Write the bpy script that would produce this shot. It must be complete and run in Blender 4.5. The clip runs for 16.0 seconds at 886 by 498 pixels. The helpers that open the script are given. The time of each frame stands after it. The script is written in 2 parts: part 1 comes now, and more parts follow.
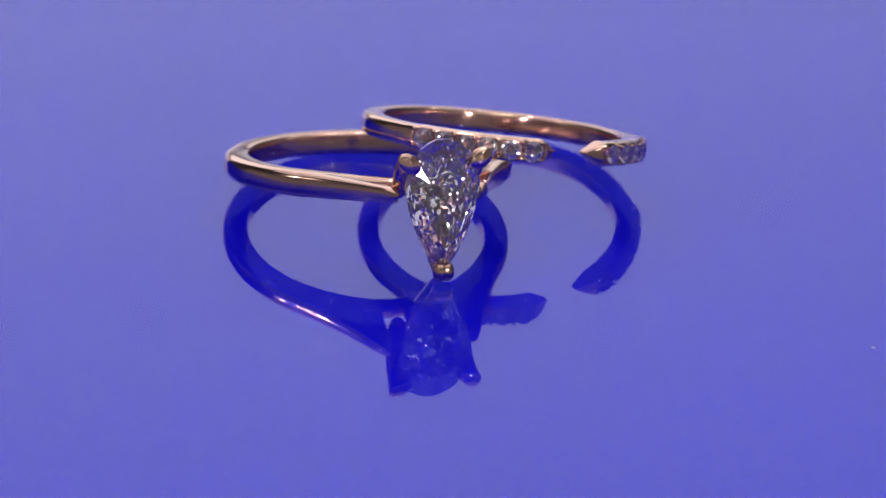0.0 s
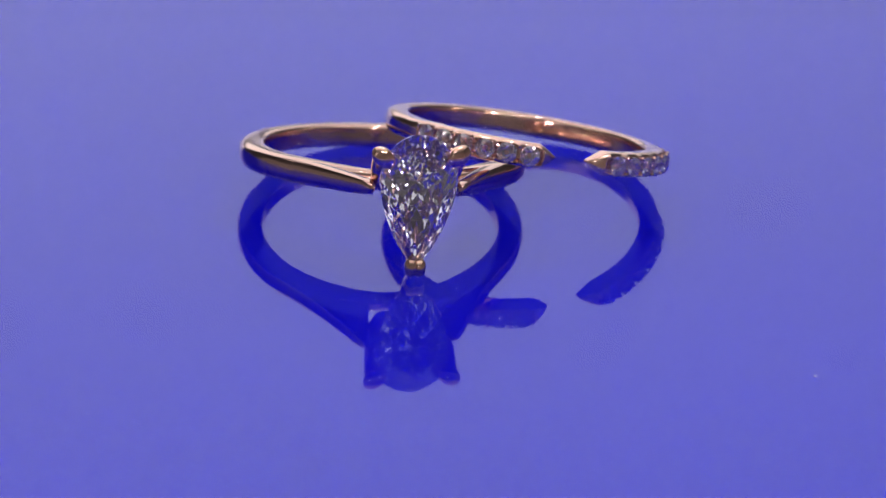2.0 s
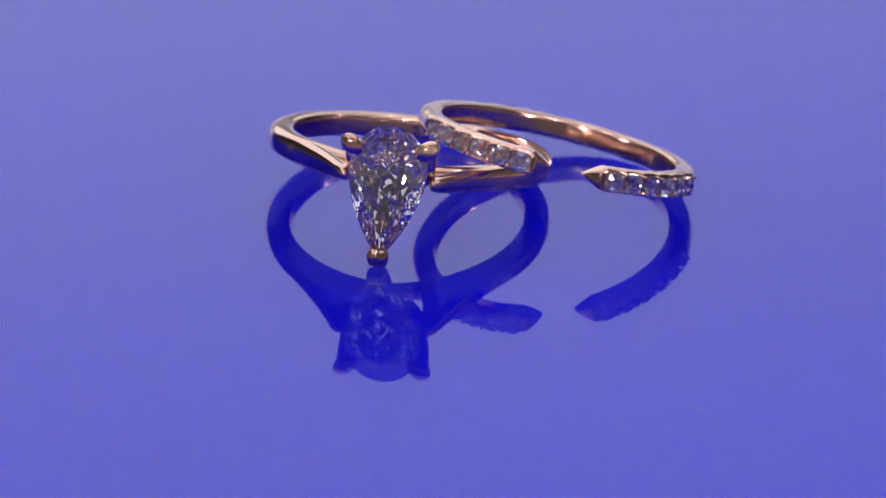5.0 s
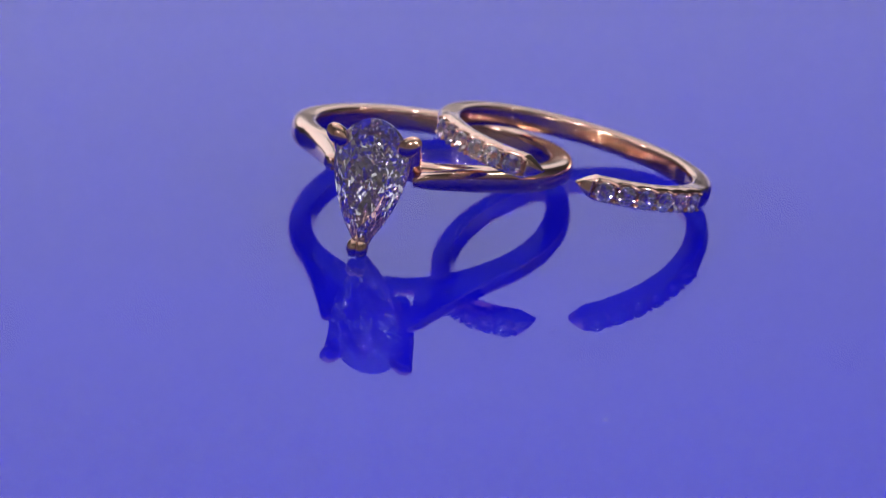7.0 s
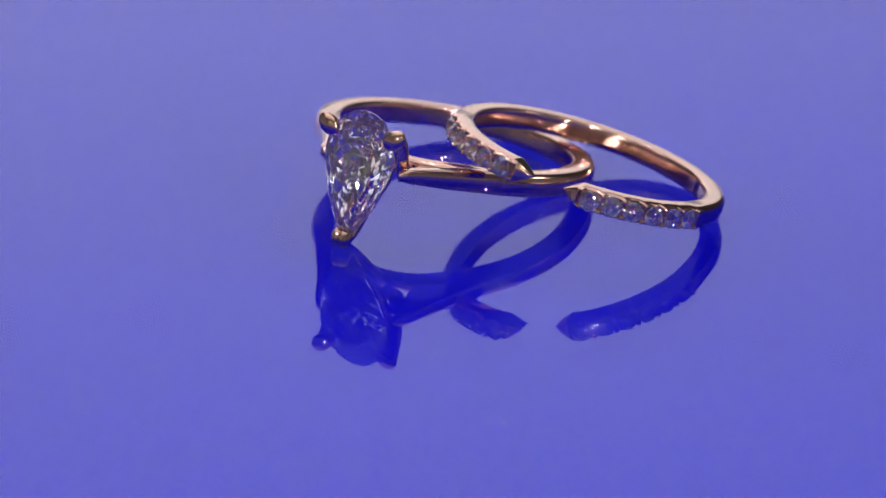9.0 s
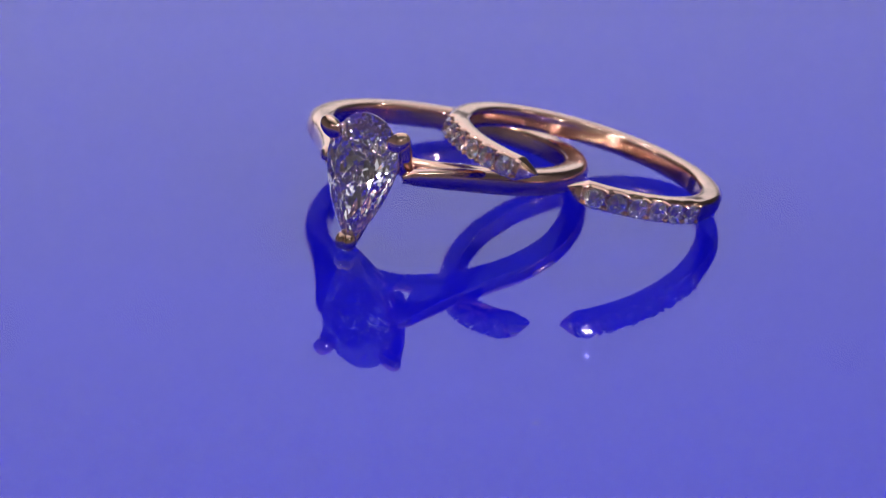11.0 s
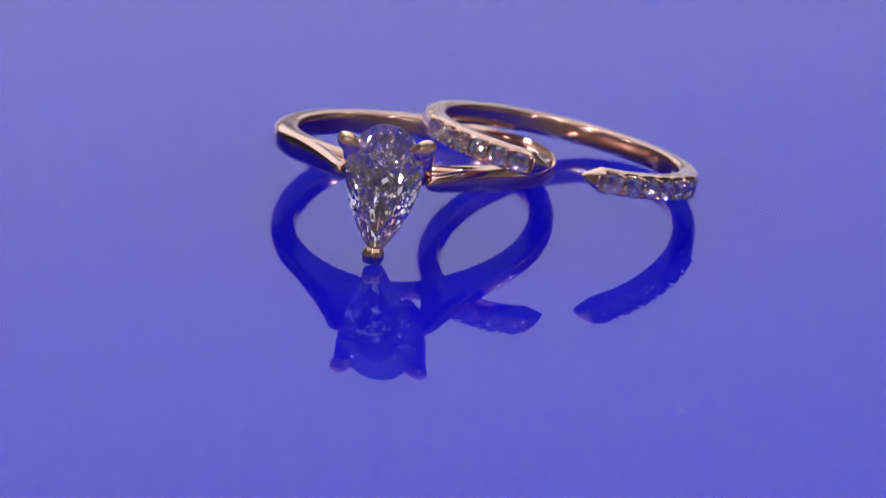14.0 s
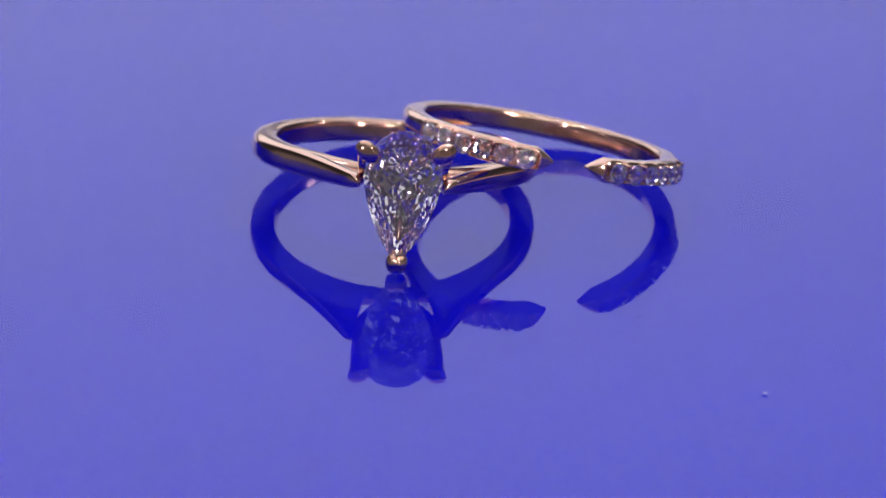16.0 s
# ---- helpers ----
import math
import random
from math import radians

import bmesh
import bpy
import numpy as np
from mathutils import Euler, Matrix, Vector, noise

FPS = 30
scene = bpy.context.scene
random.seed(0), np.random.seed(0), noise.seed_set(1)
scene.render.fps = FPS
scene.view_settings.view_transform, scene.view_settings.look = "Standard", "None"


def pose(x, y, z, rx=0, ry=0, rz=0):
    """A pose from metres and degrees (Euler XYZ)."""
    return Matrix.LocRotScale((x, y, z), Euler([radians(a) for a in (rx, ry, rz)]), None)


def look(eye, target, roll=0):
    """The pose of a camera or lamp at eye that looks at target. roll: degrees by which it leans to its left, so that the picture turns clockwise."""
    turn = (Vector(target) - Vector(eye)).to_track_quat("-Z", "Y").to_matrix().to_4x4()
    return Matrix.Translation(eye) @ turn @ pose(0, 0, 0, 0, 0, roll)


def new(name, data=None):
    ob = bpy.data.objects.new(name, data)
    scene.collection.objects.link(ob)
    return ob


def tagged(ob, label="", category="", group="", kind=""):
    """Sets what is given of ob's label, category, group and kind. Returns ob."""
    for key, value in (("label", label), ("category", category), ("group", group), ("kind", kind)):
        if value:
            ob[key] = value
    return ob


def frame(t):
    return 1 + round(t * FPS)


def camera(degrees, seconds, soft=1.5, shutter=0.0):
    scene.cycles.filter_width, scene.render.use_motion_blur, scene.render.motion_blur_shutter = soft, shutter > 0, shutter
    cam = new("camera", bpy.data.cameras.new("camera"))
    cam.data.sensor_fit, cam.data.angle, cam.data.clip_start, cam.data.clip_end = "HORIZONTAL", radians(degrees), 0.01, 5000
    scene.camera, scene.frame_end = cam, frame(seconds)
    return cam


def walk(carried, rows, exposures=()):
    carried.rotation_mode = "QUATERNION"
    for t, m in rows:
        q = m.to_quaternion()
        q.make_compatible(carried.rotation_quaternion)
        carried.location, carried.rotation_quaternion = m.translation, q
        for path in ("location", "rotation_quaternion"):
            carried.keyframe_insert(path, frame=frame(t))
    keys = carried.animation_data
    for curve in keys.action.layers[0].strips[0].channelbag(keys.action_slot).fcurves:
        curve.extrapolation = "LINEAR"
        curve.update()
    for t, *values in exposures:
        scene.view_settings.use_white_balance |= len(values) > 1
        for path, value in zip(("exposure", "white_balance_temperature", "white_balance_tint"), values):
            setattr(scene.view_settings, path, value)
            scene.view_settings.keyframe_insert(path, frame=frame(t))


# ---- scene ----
S = 4.04e-5            # metres per plan unit: the solitaire band is 20.8 mm across outside
TILT, TURN_AXIS = radians(22.86), (45.9 * S, 110.4 * S)
RANGE = 7930 * S

cam = camera(11.347, 16.0, soft=1.2)
cam.data.dof.use_dof, cam.data.dof.focus_distance, cam.data.dof.aperture_fstop = True, 0.3160, 46
TARGET = Vector((-TURN_AXIS[0], -TURN_AXIS[1], 0))
EYE = TARGET + RANGE * Vector((0, -math.cos(TILT), math.sin(TILT)))
walk(cam, [(0.0, look(EYE, TARGET, 2.57)), (16.0, look(EYE, TARGET, 2.57))])

# ---------------------------------------------------------------- light
world = bpy.data.worlds.new("studio")
scene.world = world
world.use_nodes = True
world.node_tree.nodes["Background"].inputs["Color"].default_value = (0.96, 0.95, 1.0, 1)
world.node_tree.nodes["Background"].inputs["Strength"].default_value = 0.03
scene.view_settings.exposure = 0.0
scene.cycles.sample_clamp_indirect = 0.0
scene.cycles.max_bounces, scene.cycles.transmission_bounces, scene.cycles.glossy_bounces = 28, 28, 16


def softbox(name, eye, target, wide, high, radiance, colour=(1, 1, 1), spread=180):
    data = bpy.data.lights.new(name, "AREA")
    data.spread = radians(spread)
    data.shape, data.size, data.size_y = "RECTANGLE", wide, high
    data.energy, data.color = math.pi * wide * high * radiance, colour
    ob = new(name, data)
    ob.matrix_world = look(eye, target)
    return ob


def led(name, place, radius, radiance, colour=(1.0, 0.93, 0.84)):
    data = bpy.data.lights.new(name, "POINT")
    data.shadow_soft_size = radius
    data.energy, data.color = 4 * math.pi ** 2 * radius ** 2 * radiance, colour
    ob = new(name, data)
    ob.location = place
    return ob


softbox("back_softbox", (0.0, 0.62, 0.34), (0.30, 0, 0.19), 0.68, 0.64, 0.61, (0.98, 0.985, 1.0), 130)
softbox("top_softbox", (-0.05, 0.11, 0.54), (-0.05, 0.10, 0), 0.90, 0.72, 0.62)
# dim warm fill added in front to lift the outer gold faces
softbox("front_fill", (0.0, -0.80, 0.15), (0, 0, 0.05), 2.2, 0.50, 0.045, (1.0, 0.88, 0.84))
# side fills, also added: they keep the flanks of the bands from going dark
softbox("side_fill", (-1.10, -0.15, 0.15), (0, -0.15, 0.05), 1.3, 0.50, 0.085, (1.0, 0.92, 0.89))
softbox("side_fill", (1.10, -0.15, 0.15), (0, -0.15, 0.05), 1.3, 0.50, 0.065, (1.0, 0.92, 0.89))
for angle, height in ((-165, 0.22), (-122, 0.34), (-40, 0.24), (12, 0.22)):
    led("led_spot", (0.30 * math.cos(radians(angle)), 0.30 * math.sin(radians(angle)), height), 0.0042, 680)
# strip of small lamps overhead, under the soft light
for k in range(3):
    led("strip_led", (-0.10 + 0.12 * k, 0.10, 0.48), 0.0105, 150, (1.0, 0.98, 0.95))
# small lamps added near the lens for sparkle in stones and gold
led("sparkle_lamp", (0.06, -0.30, 0.24), 0.010, 155, (1.0, 0.97, 0.93))
led("sparkle_lamp", (-0.12, -0.27, 0.13), 0.0075, 275, (1.0, 0.97, 0.93))
led("sparkle_lamp", (0.17, -0.24, 0.09), 0.0055, 420, (1.0, 0.97, 0.93))


# ---------------------------------------------------------------- materials
def material(name):
    m = bpy.data.materials.new(name)
    m.use_nodes = True
    return m, m.node_tree.nodes, m.node_tree.links, m.node_tree.nodes["Principled BSDF"]


def noise_node(nodes, links, scale, detail=3.0):
    where, tex = nodes.new("ShaderNodeTexCoord"), nodes.new("ShaderNodeTexNoise")
    tex.inputs["Scale"].default_value, tex.inputs["Detail"].default_value = scale, detail
    links.new(where.outputs["Object"], tex.inputs["Vector"])
    return tex


def spread(nodes, links, source, low, high, lo=0.3, hi=0.7):
    node = nodes.new("ShaderNodeMapRange")
    node.inputs["From Min"].default_value, node.inputs["From Max"].default_value = lo, hi
    node.inputs["To Min"].default_value, node.inputs["To Max"].default_value = low, high
    links.new(source, node.inputs["Value"])
    return node.outputs["Result"]


def rose_gold(name, rough, colour):
    m, nodes, links, bsdf = material(name)
    bsdf.inputs["Metallic"].default_value = 1.0
    bsdf.inputs["Base Color"].default_value = (*colour, 1)
    coarse, fine = noise_node(nodes, links, 420, 2), noise_node(nodes, links, 5200, 4)
    links.new(spread(nodes, links, coarse.outputs["Fac"], rough * 0.7, rough * 1.5), bsdf.inputs["Roughness"])
    bump = nodes.new("ShaderNodeBump")
    bump.inputs["Strength"].default_value, bump.inputs["Distance"].default_value = 0.05, 2e-5
    links.new(fine.outputs["Fac"], bump.inputs["Height"])
    links.new(bump.outputs["Normal"], bsdf.inputs["Normal"])
    return m


def diamond(name):
    m, nodes, links, bsdf = material(name)
    out = nodes["Material Output"]
    nodes.remove(bsdf)
    glass = nodes.new("ShaderNodeBsdfGlass")
    glass.inputs["IOR"].default_value, glass.inputs["Roughness"].default_value = 2.42, 0.0
    # faint lilac tint: blue reflected from the plate, put into the glass colour
    glass.inputs["Color"].default_value = (0.985, 0.975, 1.0, 1)
    links.new(glass.outputs[0], out.inputs["Surface"])
    return m


def acrylic_sheet(name):
    m, nodes, links, bsdf = material(name)
    bsdf.inputs["Transmission Weight"].default_value = 1.0
    bsdf.inputs["Base Color"].default_value = (0.97, 0.97, 1.0, 1)
    bsdf.inputs["IOR"].default_value = 1.49
    bsdf.inputs["Roughness"].default_value = 0.0
    return m


def acrylic_core(name):
    m, nodes, links, bsdf = material(name)
    cloud = noise_node(nodes, links, 22, 3)
    mix = nodes.new("ShaderNodeMix")
    mix.data_type = "RGBA"
    mix.inputs["A"].default_value, mix.inputs["B"].default_value = (0.0024, 0.0023, 0.388, 1), (0.0030, 0.0028, 0.420, 1)
    links.new(spread(nodes, links, cloud.outputs["Fac"], 0, 1), mix.inputs["Factor"])
    links.new(mix.outputs["Result"], bsdf.inputs["Base Color"])
    bsdf.inputs["Roughness"].default_value = 0.04
    bsdf.inputs["Specular IOR Level"].default_value = 0.40
    bsdf.inputs["Specular Tint"].default_value = (0.2, 0.2, 1.0, 1)
    return m


def plain(name, colour, rough, scale=40, spreading=0.15):
    m, nodes, links, bsdf = material(name)
    tex = noise_node(nodes, links, scale, 4)
    mix = nodes.new("ShaderNodeMix")
    mix.data_type = "RGBA"
    mix.inputs["A"].default_value = (*[c * (1 - spreading) for c in colour], 1)
    mix.inputs["B"].default_value = (*[min(1, c * (1 + spreading)) for c in colour], 1)
    links.new(spread(nodes, links, tex.outputs["Fac"], 0, 1), mix.inputs["Factor"])
    links.new(mix.outputs["Result"], bsdf.inputs["Base Color"])
    bsdf.inputs["Roughness"].default_value = rough
    return m


GOLD = rose_gold("polished_rose_gold", 0.115, (0.78, 0.505, 0.435))
GOLD_BRIGHT = rose_gold("bright_cut_rose_gold", 0.075, (0.78, 0.50, 0.41))
DIAMOND = diamond("diamond")
SHEET = acrylic_sheet("clear_blue_acrylic_face")
CORE = acrylic_core("blue_acrylic_core")
TABLE = plain("table_laminate", (0.55, 0.55, 0.55), 0.5)
PAINT = plain("wall_paint", (0.40, 0.39, 0.40), 0.7, 6, 0.04)
FLOOR = plain("floor_vinyl", (0.30, 0.29, 0.28), 0.5, 9, 0.1)
LINT = plain("lint", (0.12, 0.11, 0.30), 0.9, 4000)
DUST = plain("dust", (0.45, 0.45, 0.66), 0.9, 4000)


# ---------------------------------------------------------------- mesh helpers
def part(name, bm, mat, parent=None, label=""):
    """One mesh object out of a bmesh, under a thing or a part."""
    bmesh.ops.recalc_face_normals(bm, faces=bm.faces)
    mesh = bpy.data.meshes.new(name)
    bm.to_mesh(mesh)
    bm.free()
    mesh.materials.append(mat)
    ob = new(name, mesh)
    ob.parent = parent
    return tagged(ob, label)


def loft(bm, loops, closed=False, caps=True, smooth=True):
    """Skin between loops of points (plan units)."""
    rows = [[bm.verts.new(Vector(v) * S) for v in loop] for loop in loops]
    n, m = len(rows), len(rows[0])
    for i in range(n if closed else n - 1):
        a, b = rows[i], rows[(i + 1) % n]
        for j in range(m):
            k = (j + 1) % m
            bm.faces.new((a[j], a[k], b[k], b[j])).smooth = smooth
    if caps and not closed:
        bm.faces.new(rows[0][::-1])
        bm.faces.new(rows[-1])
    return rows


def rounded(a, b, power, count=48, inside=0):
    """Points of a rounded section: half-sizes a and b, squarer with a higher power; the inner side may have its own."""
    outside = power
    pts = []
    for k in range(count):
        w = 2 * math.pi * k / count
        c, s = math.cos(w), math.sin(w)
        power = inside if inside and c < 0 else outside
        pts.append((a * math.copysign(abs(c) ** (2 / power), c), b * math.copysign(abs(s) ** (2 / power), s)))
    return pts


def tube(bm, path, radii, count=20, flat=1.0):
    """A round wire along a path with a domed end at both ends."""
    path = [Vector(v) for v in path]
    fine, wide = [], []
    steps = 8
    for i in range(len(path) - 1):
        p0, p1 = path[max(i - 1, 0)], path[i]
        p2, p3 = path[i + 1], path[min(i + 2, len(path) - 1)]
        for k in range(steps):
            u = k / steps
            fine.append(0.5 * (2 * p1 + (p2 - p0) * u + (2 * p0 - 5 * p1 + 4 * p2 - p3) * u * u + (3 * p1 - p0 - 3 * p2 + p3) * u ** 3))
            wide.append(radii[i] * (1 - u) + radii[i + 1] * u)
    fine.append(path[-1])
    wide.append(radii[-1])
    first, last = (fine[0] - fine[1]).normalized(), (fine[-1] - fine[-2]).normalized()
    dome = [(math.sin(w), math.cos(w)) for w in (0.3, 0.6, 0.9, 1.2, 1.42)]
    centres = [fine[0] + first * wide[0] * s for s, c in dome[::-1]] + fine + [fine[-1] + last * wide[-1] * s for s, c in dome]
    sizes = [wide[0] * c for s, c in dome[::-1]] + wide + [wide[-1] * c for s, c in dome]
    side = None
    loops = []
    for i, c in enumerate(centres):
        way = (centres[min(i + 1, len(centres) - 1)] - centres[max(i - 1, 0)]).normalized()
        if side is None:
            side = way.orthogonal().normalized()
        side = (side - way * side.dot(way)).normalized()
        up = way.cross(side)
        loops.append([c + sizes[i] * (math.cos(2 * math.pi * k / count) * side + flat * math.sin(2 * math.pi * k / count) * up) for k in range(count)])
    loft(bm, loops)


def brilliant(bm, outline, keel, mains, table, crown, girdle, slope, belly, uneven, to, rows=(0.80, 0.60, 0.42, 0.24)):
    """A faceted stone. outline(w): girdle point at w turns (0..1); keel: the lowest and highest end of the line below it
    on which the pavilion closes; slope: the pavilion's; rows: where its facets meet; to(u, v, h): plan point at height h over the girdle."""
    middle = (keel[0] + keel[1]) / 2
    n = mains

    def over(w, scale, h):
        x, y = outline(w % 1.0)
        return bm.verts.new(Vector(to(x * scale, middle + (y - middle) * scale, h)) * S)

    def under(w, scale, jitter=0.0):
        x, y = outline(w % 1.0)
        foot = max(keel[0], min(keel[1], keel[0] + (y - outline(0.5)[1]) * 0.62))
        away = math.hypot(x, y - foot)
        if keel[1] > keel[0]:
            away *= 1 + 0.12 * max(0.0, y - keel[1]) / (outline(0.0)[1] - keel[1])
        bulge = 1 + belly * scale * (1 - scale) + jitter * math.sin(57.0 * w + 9 * scale)
        return bm.verts.new(Vector(to(x * scale, foot + (y - foot) * scale, -girdle / 2 - away * (1 - scale) * slope * bulge)) * S)
    face = bm.faces.new
    # crown: table, star, bezel and upper girdle facets
    tab = [over(i / n, table, crown) for i in range(n)]
    mid = [over((i + 0.5) / n, (1 + table) / 2 + 0.06, crown * 0.52) for i in range(n)]
    up = [over(i / (2 * n), 1.0, girdle / 2) for i in range(2 * n)]
    low = [under(i / (2 * n), 1.0) for i in range(2 * n)]
    face(tab)
    for i in range(n):
        j = (i + 1) % n
        g, g1, g2 = 2 * i, 2 * i + 1, (2 * i + 2) % (2 * n)
        face((tab[i], mid[i], tab[j]))
        face((tab[j], mid[i], up[g2])), face((tab[i], up[g], mid[i]))
        face((mid[i], up[g], up[g1])), face((mid[i], up[g1], up[g2]))
        face((up[g], low[g], low[g1], up[g1])), face((up[g1], low[g1], low[g2], up[g2]))
    # pavilion: rings of triangles, each row set half a step over
    last = [under((i + 0.5) / n, rows[0], uneven) for i in range(n)]
    for i in range(n):
        g, g1, g2 = 2 * i, 2 * i + 1, (2 * i + 2) % (2 * n)
        face((last[i], low[g1], low[g])), face((last[i], low[g2], low[g1]))
        face((last[i], last[(i + 1) % n], low[g2]))
    half = True
    for scale in (*rows[1:], 0.0):
        half = not half
        ring = [under((i + (0.5 if half else 0.0)) / n, scale, uneven if scale else 0.0) for i in range(n)]
        for i in range(n):
            j = (i + 1) % n
            if half:
                face((last[i], last[j], ring[i])), face((ring[i], last[j], ring[j]))
            else:
                face((last[i], ring[j], ring[i])), face((last[i], last[j], ring[j]))
        last = ring
    bmesh.ops.remove_doubles(bm, verts=bm.verts, dist=1e-6)


# ---------------------------------------------------------------- the plate on its table
def build_plate():
    def disc(bm, radius, top, bottom, bevel, count=160):
        loops = []
        for r, z in ((radius - bevel, top), (radius - bevel * 0.3, top - bevel * 0.3), (radius, top - bevel), (radius, bottom)):
            loops.append([(r * math.cos(2 * math.pi * k / count) / S, r * math.sin(2 * math.pi * k / count) / S, z / S) for k in range(count)])
        loft(bm, loops, smooth=False)
    plate = tagged(new("turntable_plate"), "glossy blue acrylic turntable plate, mirror-smooth and slowly turning", "turntable", kind="structure")
    plate.location = (0, 0, -0.012)
    bm = bmesh.new()
    disc(bm, 0.150, 0.01194, 0.0085, 0.0003)
    sheet = part("clear_face", bm, SHEET, plate, "clear polished acrylic face sheet")
    sheet.visible_shadow = False
    bm = bmesh.new()
    disc(bm, 0.1496, 0.009, 0.0, 0.0004)
    part("blue_core", bm, CORE, plate, "deep blue acrylic core")
    bm = bmesh.new()
    bmesh.ops.create_cube(bm, size=1.0, matrix=Matrix.Translation((0, 0.1, -0.387)) @ Matrix.Diagonal((1.6, 1.4, 0.75, 1)))
    bmesh.ops.bevel(bm, geom=bm.edges[:], offset=0.004, segments=2, affect="EDGES")
    tagged(part("table", bm, TABLE), "plain pale grey table under the turntable", "table", kind="structure")
    return plate


# ---------------------------------------------------------------- the solitaire ring
def ring_pose(centre, lean, azimuth):
    """Pose of a ring lying on its side: z along the ring's axis, x to its head."""
    n = Vector((lean[0], lean[1], 1)).normalized()
    x = Vector((math.cos(azimuth), math.sin(azimuth), 0))
    x = (x - n * x.dot(n)).normalized()
    y = n.cross(x)
    m = Matrix((x, y, n)).transposed().to_4x4()
    return Matrix.Translation(Vector(centre) * S) @ m


def pear(w):
    """Pear outline, widest 140, from +102 at the round end to -136 at the point; w in turns from the round end."""
    belly, half, top, point = 18.0, 70.0, 102.0, -136.0
    side = 1 if w < 0.5 else -1
    u = w * 2 if w < 0.5 else (1 - w) * 2
    if u < 0.44:
        a = u / 0.44 * math.pi / 2
        return side * half * math.sin(a), belly + (top - belly) * math.cos(a)
    drop = belly - point
    r = (half * half + drop * drop) / (2 * half)
    a = (u - 0.44) / 0.56 * math.asin(drop / r)
    y = belly - r * math.sin(a)
    curve, line = half - r + r * math.cos(a), half * (y - point) / drop
    return side * max(0.0, 0.72 * curve + 0.28 * line), y


def build_solitaire():
    ring = tagged(new("solitaire_ring"), "polished rose gold ring with a pear-cut diamond lying on blue acrylic", "ring", group="rings on the plate")
    # shank: a full hoop, thinner below the head
    bm = bmesh.new()
    loops, steps = [], 200
    for k in range(steps):
        w = 2 * math.pi * k / steps
        away = abs((w + math.pi) % (2 * math.pi) - math.pi)
        near = max(0.0, 1 - away / radians(47))
        near = near * near * (3 - 2 * near)
        front = 0.5 + 0.5 * math.cos(w)
        radial, axial = 23.3 - 10 * near, 21.6 + 2.3 * front - 10 * near
        centre = 238.8 - 9.5 * near
        loops.append([((centre + a) * math.cos(w), (centre + a) * math.sin(w), b) for a, b in rounded(radial, axial, 2.7, inside=4.6)])
    loft(bm, loops, closed=True)
    part("shank", bm, GOLD, ring, "polished rose gold hoop")
    # cathedral shoulders
    for side in (1, -1):
        bm = bmesh.new()
        a0 = radians(54)
        p0 = Vector((238.8 * math.cos(a0), 238.8 * math.sin(a0)))
        p3 = Vector((350, 77))
        p1 = p0 + 75 * Vector((math.sin(a0), -math.cos(a0)))
        p2 = p3 - 70 * Vector((0.93, -0.37))
        loops = []
        for k in range(49):
            u = k / 48
            c = (1 - u) ** 3 * p0 + 3 * u * (1 - u) ** 2 * p1 + 3 * u * u * (1 - u) * p2 + u ** 3 * p3
            d = (3 * (1 - u) ** 2 * (p1 - p0) + 6 * u * (1 - u) * (p2 - p1) + 3 * u * u * (p3 - p2)).normalized()
            out = Vector((-d.y, d.x)) * -1
            rise = 0.86 + 0.14 * min(1.0, u / 0.12)
            thick, wide = (23.0 - 12.4 * u) * rise, (23.6 - 11.6 * u ** 1.4) * rise
            stop = math.sqrt(max(0.03, 1 - max(0.0, (u - 0.86) / 0.14) ** 2))
            thick, wide = thick * stop, wide * stop
            loops.append([(c.x - out.x * a, side * (c.y - out.y * a), b + 6 * u * u) for a, b in rounded(thick, wide, 2.7, 48, inside=3.6)])
        loft(bm, loops)
        part("shoulder", bm, GOLD, ring, "rose gold cathedral shoulder")
        # thin web between shoulder and hoop, open next to the head
        bm = bmesh.new()
        loops = []
        for k in range(25):
            u = 0.10 + 0.89 * k / 24
            c = (1 - u) ** 3 * p0 + 3 * u * (1 - u) ** 2 * p1 + 3 * u * u * (1 - u) * p2 + u ** 3 * p3
            foot = c.normalized() * 226
            close = max(0.0, (u - 0.93) / 0.06)
            low = foot.lerp(c, 0.92 * close ** 1.5)
            half = 13.5 - 5.5 * u
            mid, reach = (c + low) / 2, (c - low) / 2
            loops.append([(mid.x + reach.x * a, side * (mid.y + reach.y * a), b) for a, b in rounded(1.0, half, 4, 24)])
        loft(bm, loops)
        part("shoulder_web", bm, GOLD, ring)
    # basket: a pear-shaped rail under the stone and a post to the hoop
    for height, scale, thick in ((318, 0.66, 7.0),):
        bm = bmesh.new()
        loops, steps = [], 72
        pts = [Vector((height, pear(k / steps)[0] * scale, 8 + (pear(k / steps)[1] - 8) * scale)) for k in range(steps)]
        for k in range(steps):
            d = (pts[(k + 1) % steps] - pts[k - 1]).normalized()
            s = d.cross(Vector((1, 0, 0)))
            loops.append([pts[k] + thick * (math.cos(w) * s + 1.25 * math.sin(w) * Vector((1, 0, 0))) for w in [2 * math.pi * q / 14 for q in range(14)]])
        loft(bm, loops, closed=True)
        part("gallery_rail", bm, GOLD, ring)
    bm = bmesh.new()
    tube(bm, [(238, 0, 0), (250, 0, 3), (258, 0, 6)], [20, 22, 22], flat=0.8)
    part("head_base", bm, GOLD, ring)
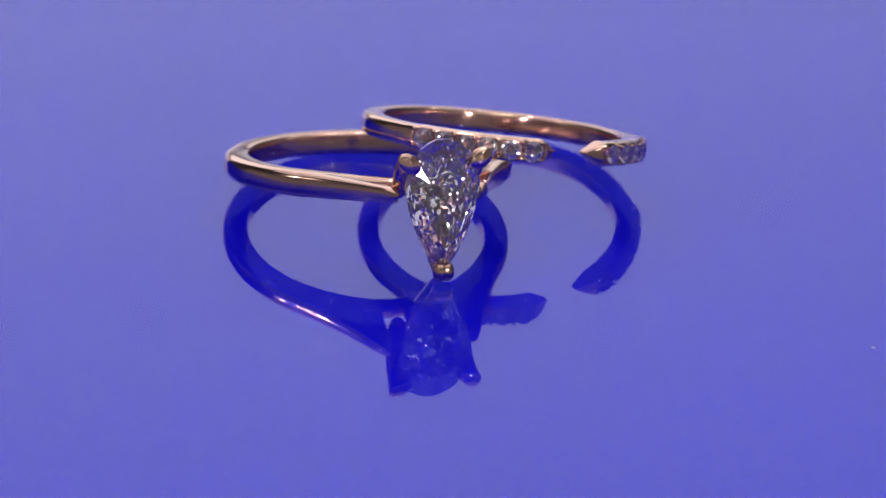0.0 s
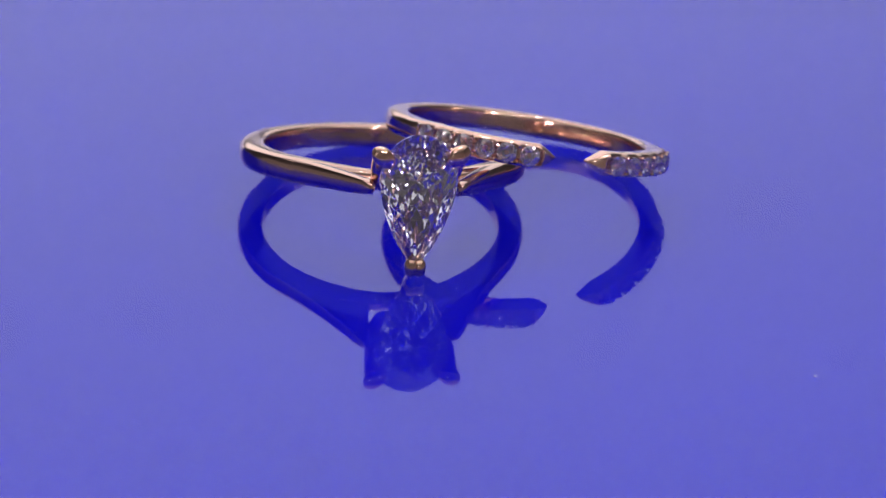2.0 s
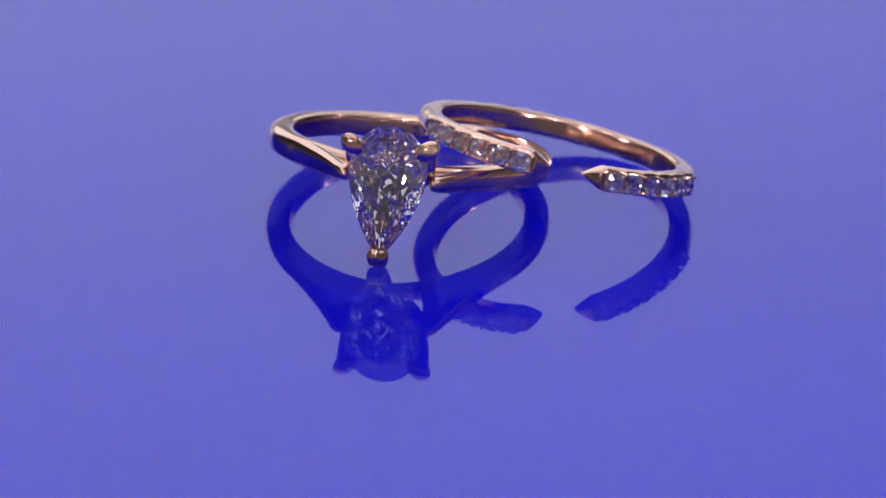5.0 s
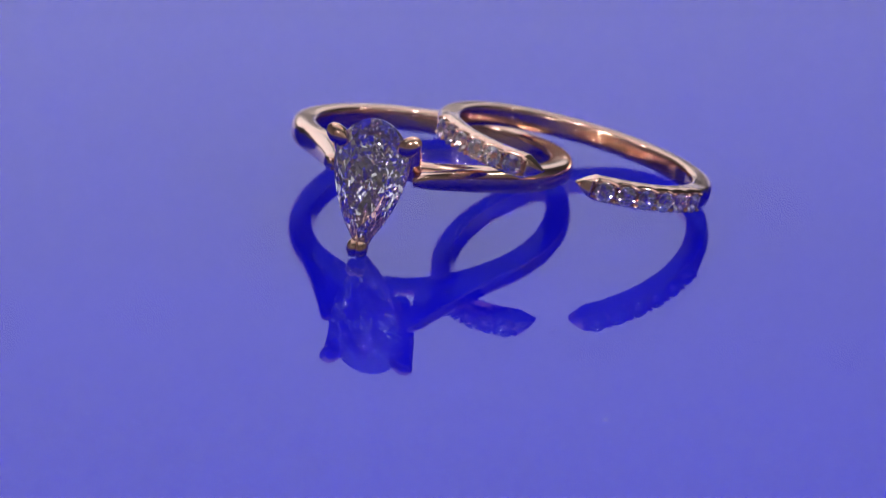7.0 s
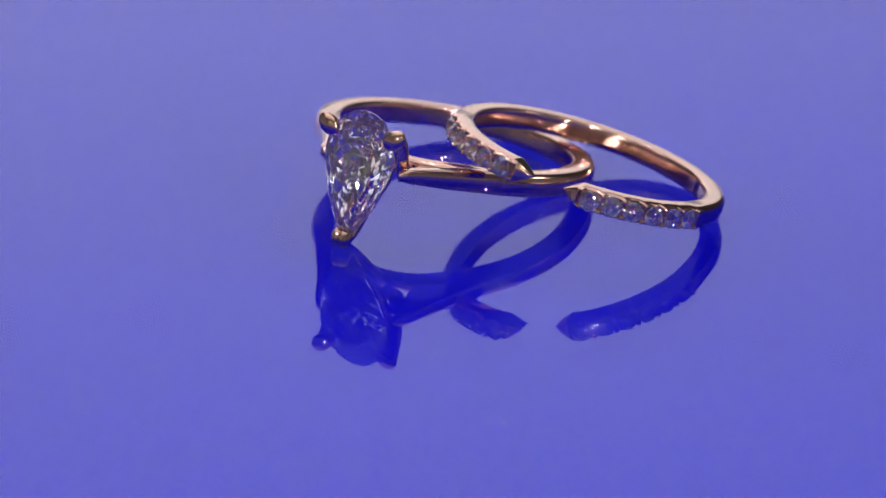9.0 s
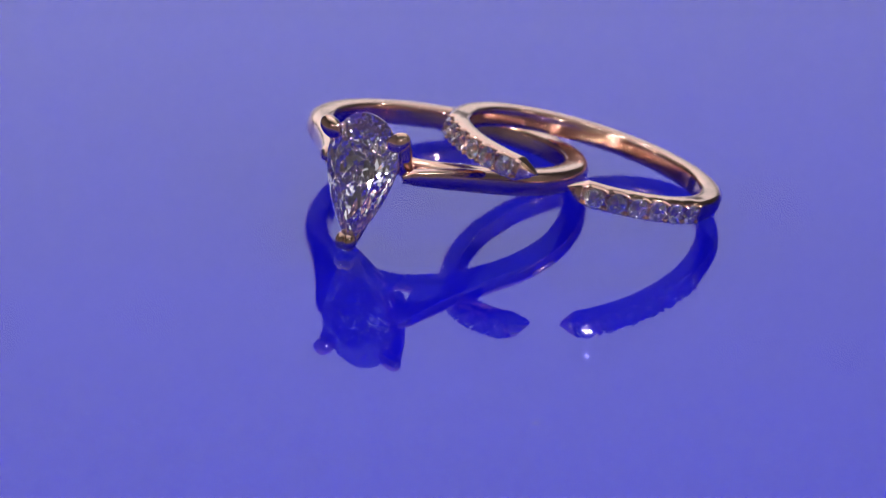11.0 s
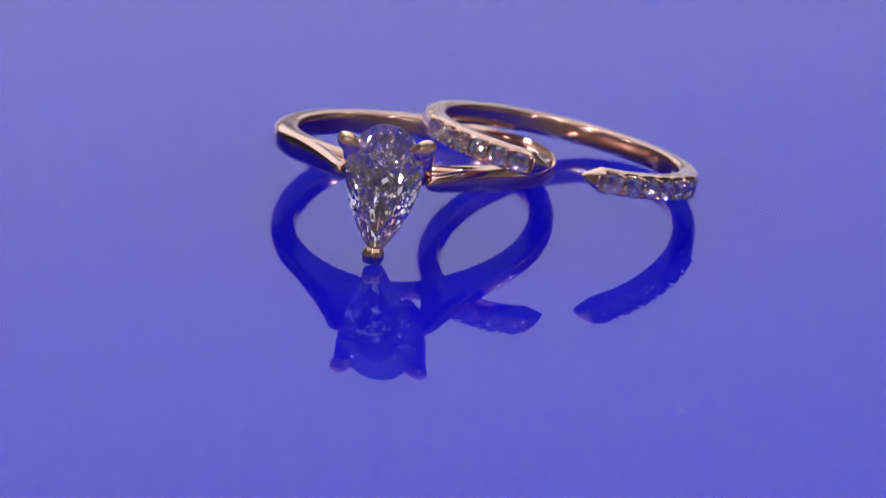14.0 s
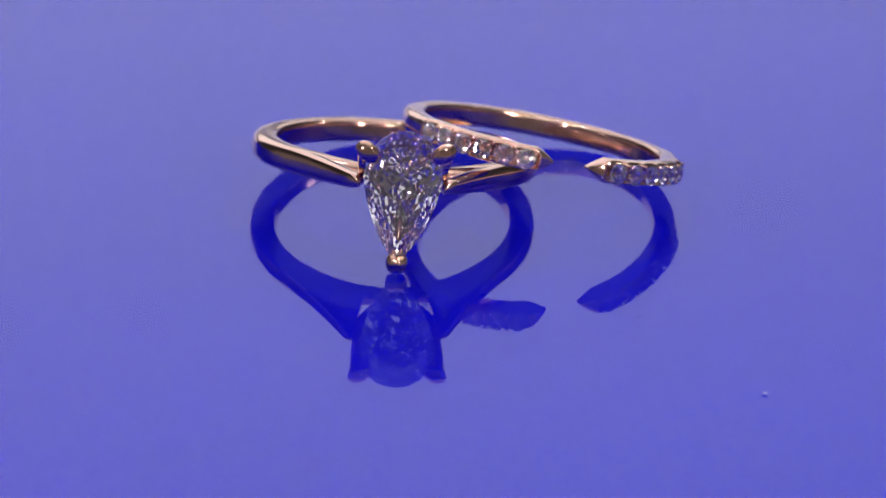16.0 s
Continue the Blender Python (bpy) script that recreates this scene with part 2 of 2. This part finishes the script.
    for y, z, radius in ((71, 73, 16), (-71, 68, 16), (0, -130.5, 10)):
        bm = bmesh.new()
        inward = Vector((0, -y, 14 - z)).normalized()
        if z > 0:
            tube(bm, [(272, y * 0.55, 4), (304, y * 0.84, 10), (326, y * 0.90, 26), (342, y * 0.95, 50), (364, y, z)], [14, 16, 15, 15, radius - 3], 24)
        else:
            tube(bm, [(262, 0, z * 0.12), (316, 0, z * 0.68), (342, 0, z * 0.985), (364, 0, z + 5)], [15, 15, radius, radius - 2], 24)
        # rounded head bent over the edge of the stone; the lower one is a pair
        across = Vector((1, 0, 0)).cross(inward)
        for aside in ((0,) if z > 0 else (-7, 7)):
            middle = Vector((371, y, z)) + inward * (5.5 if z > 0 else 2) + across * aside
            long, wide, thick = (24, 17, 12.5) if z > 0 else (17.5, 12.5, 16)
            loops = []
            for i in range(1, 16):
                lat = math.pi * i / 16 - math.pi / 2
                row = []
                for k in range(28):
                    turn = 2 * math.pi * k / 28
                    power = 0.8 if z > 0 else 1.0
                    flat = math.copysign(abs(math.cos(turn)) ** power, math.cos(turn)), math.copysign(abs(math.sin(turn)) ** power, math.sin(turn))
                    row.append(middle + inward * long * math.sin(lat) + math.cos(lat) * (across * wide * flat[0] + Vector((1, 0, 0)) * thick * flat[1]))
                loops.append(row)
            loft(bm, loops)
        part("prong", bm, GOLD_BRIGHT, ring, "rounded rose gold claw")
    bm = bmesh.new()
    brilliant(bm, pear, (-78, 16), 16, 0.58, 23, 4, 0.87, 0.13, 0.07, lambda u, v, h: (361 + h, u, v + 3))
    part("gemstone", bm, DIAMOND, ring, "pear-cut clear diamond")
    return ring


# ---------------------------------------------------------------- the open pave ring
def build_open_ring():
    ring = tagged(new("open_band_ring"), "open rose gold band with pointed ends and small set diamonds, leaning", "ring", group="rings on the plate")
    bm = bmesh.new()
    gap, taper, steps = radians(7.5), radians(8.0), 720
    pitch, first = radians(9.05), radians(19.3)

    def narrowed(lean, section, end):
        """Towards the tips the outer face closes in on the inner one."""
        return [(-21 + (a + 21) * lean, b) for a, b in scalloped(section, end)]

    def scalloped(section, end):
        """A channel for the stones; its cheeks are cut down beside each stone and leave a pointed claw between two."""
        u = (end + gap - first) / pitch
        claw = max(0.0, 1 - abs((u % 1.0) - 0.5) / 0.24)
        inside = max(0.0, min(1.0, (u + 0.62) * 6, (5.62 - u) * 6))
        out = []
        for a, b in section:
            if a > 0 and abs(b) < 16.6:
                out.append((a - 15.0 * inside, b))
            else:
                out.append((a - 7.5 * inside * (1 - claw) * max(0.0, min(1.0, (a + 4) / 14)), b * (1 - 0.10 * inside * claw * max(0.0, min(1.0, a / 14)))))
        return out
    loops = []
    for k in range(steps + 1):
        u = k / steps
        w = gap + (2 * math.pi - 2 * gap) * u
        end = min(w - gap, 2 * math.pi - gap - w)
        grow = max(0.03, min(1.0, end / taper)) ** 0.8
        lean = 0.25 + 0.75 * grow
        paved = 1.0 if end < radians(58) else max(0.0, 1 - (end - radians(58)) / radians(14))
        radial, axial = 20.5 + 1.5 * paved, 20.6 + 1.9 * paved
        loops.append([((238.6 + a + 3.5 * paved) * math.cos(w), (238.6 + a + 3.5 * paved) * math.sin(w), b * grow) for a, b in narrowed(lean, rounded(radial, axial, 2.9 + 0.7 * paved, 112, inside=5.2), end)])
    loft(bm, loops)
    part("band", bm, GOLD, ring, "polished rose gold open band")
    stone = None
    for side in (1, -1):
        for k in range(6):
            w = side * (first + pitch * k)
            if stone is None:
                bm = bmesh.new()
                brilliant(bm, lambda t: (18.6 * math.cos(2 * math.pi * t), 18.6 * math.sin(2 * math.pi * t)), (0, 0), 8, 0.50, 6.0, 1.5, 0.84, 0.25, 0.09,
                          lambda u, v, h: (262.5 + h, u, v), rows=(0.74, 0.48, 0.24))
                ob = stone = part("pave_diamond", bm, DIAMOND, ring, "small round brilliant diamond")
            else:
                ob = tagged(new("pave_diamond", stone.data), "small round brilliant diamond")
                ob.parent = ring
            ob.matrix_basis = pose(0, 0, 0, 0, 0, math.degrees(w))
    bead = None
    for side in (1, -1):
        for k in range(1, 7):
            w = side * (first + pitch * (k - 0.5))
            for edge in (1, -1):
                if bead is None:
                    bm = bmesh.new()
                    bmesh.ops.create_uvsphere(bm, u_segments=10, v_segments=7, radius=3.9 * S, matrix=Matrix.Translation((263.0 * S, 0, 14.6 * S)))
                    for f in bm.faces:
                        f.smooth = True
                    ob = bead = part("bead_prong", bm, GOLD_BRIGHT, ring)
                else:
                    ob = new("bead_prong", bead.data)
                    ob.parent = ring
                ob.matrix_basis = pose(0, 0, 0, 180 if edge < 0 else 0, 0, math.degrees(w))
    return ring


# ---------------------------------------------------------------- dust
def build_dust():
    made = []
    for x, y, size, lump in ((485, -678, 4.4, 0.5), (-272, -799, 1.5, 0.5)):
        bm = bmesh.new()
        bmesh.ops.create_icosphere(bm, subdivisions=2, radius=size * S)
        for v in bm.verts:
            v.co *= 1 + lump * noise.noise(v.co / (size * S) * 1.7)
            v.co.z *= 0.2
        ob = part("dust_speck", bm, DUST)
        ob.location = (x * S, y * S, size * S * 0.18)
        made.append(tagged(ob, "tiny pale speck of dust lying on the plate", "dust"))
    bm = bmesh.new()
    tube(bm, [(-5, -8, 0), (-1, -2, 0.4), (2, 3, 0.2), (5, 8, 0)], [0.4, 0.5, 0.5, 0.35], 8)
    ob = part("lint_fibre", bm, LINT)
    ob.location = (289 * S, -375 * S, 0.5 * S)
    made.append(tagged(ob, "short dark lint fibre lying on the plate", "lint"))
    return made


def build_room():
    """Plain walls, floor and ceiling that close the studio."""
    def slab(name, label, place, size, mat):
        bm = bmesh.new()
        bmesh.ops.create_cube(bm, size=1.0, matrix=Matrix.Translation(place) @ Matrix.Diagonal((*size, 1)))
        tagged(part(name, bm, mat), label, name.split("_")[0], kind="structure")
    low, high = -0.762, 1.638
    slab("floor", "plain grey studio floor under the table", (0, 0, low - 0.05), (3.4, 3.4, 0.1), FLOOR)
    slab("ceiling", "plain pale painted studio ceiling", (0, 0, high + 0.05), (3.4, 3.4, 0.1), PAINT)
    for name, x, y in (("wall_north", 0, 1.65), ("wall_south", 0, -1.65), ("wall_east", 1.65, 0), ("wall_west", -1.65, 0)):
        size = (3.4, 0.1, high - low) if x == 0 else (0.1, 3.2, high - low)
        slab(name, "plain pale painted studio wall", (x, y, (low + high) / 2), size, PAINT)


build_room()
plate = build_plate()
solitaire = build_solitaire()
open_ring = build_open_ring()
specks = build_dust()

SOLITAIRE_AT = ring_pose((-138.0, 167.7, 69.9), (0.047, 0.2045), radians(-88.6))
OPEN_AT = ring_pose((128.5, 192.7, 92.0), (0.160, 0.239), radians(-80.8))


def turned(t):
    """The turntable's angle: it turns at an even pace and turns back at 9.7 s."""
    return 20.9 - 5.76 * t if t <= 9.7 else 1.3 - 5.76 * (16.0 - t)


def motions():
    times = [k / 2 for k in range(33)] + [9.2, 9.6, 9.667, 9.7, 9.733, 9.8]
    times.sort()
    for thing, at in [(plate, pose(0, 0, -0.012)), (solitaire, SOLITAIRE_AT), (open_ring, OPEN_AT)] + [(o, Matrix.Translation(o.location)) for o in specks]:
        walk(thing, [(t, pose(0, 0, 0, 0, 0, turned(t)) @ at) for t in times])


motions()
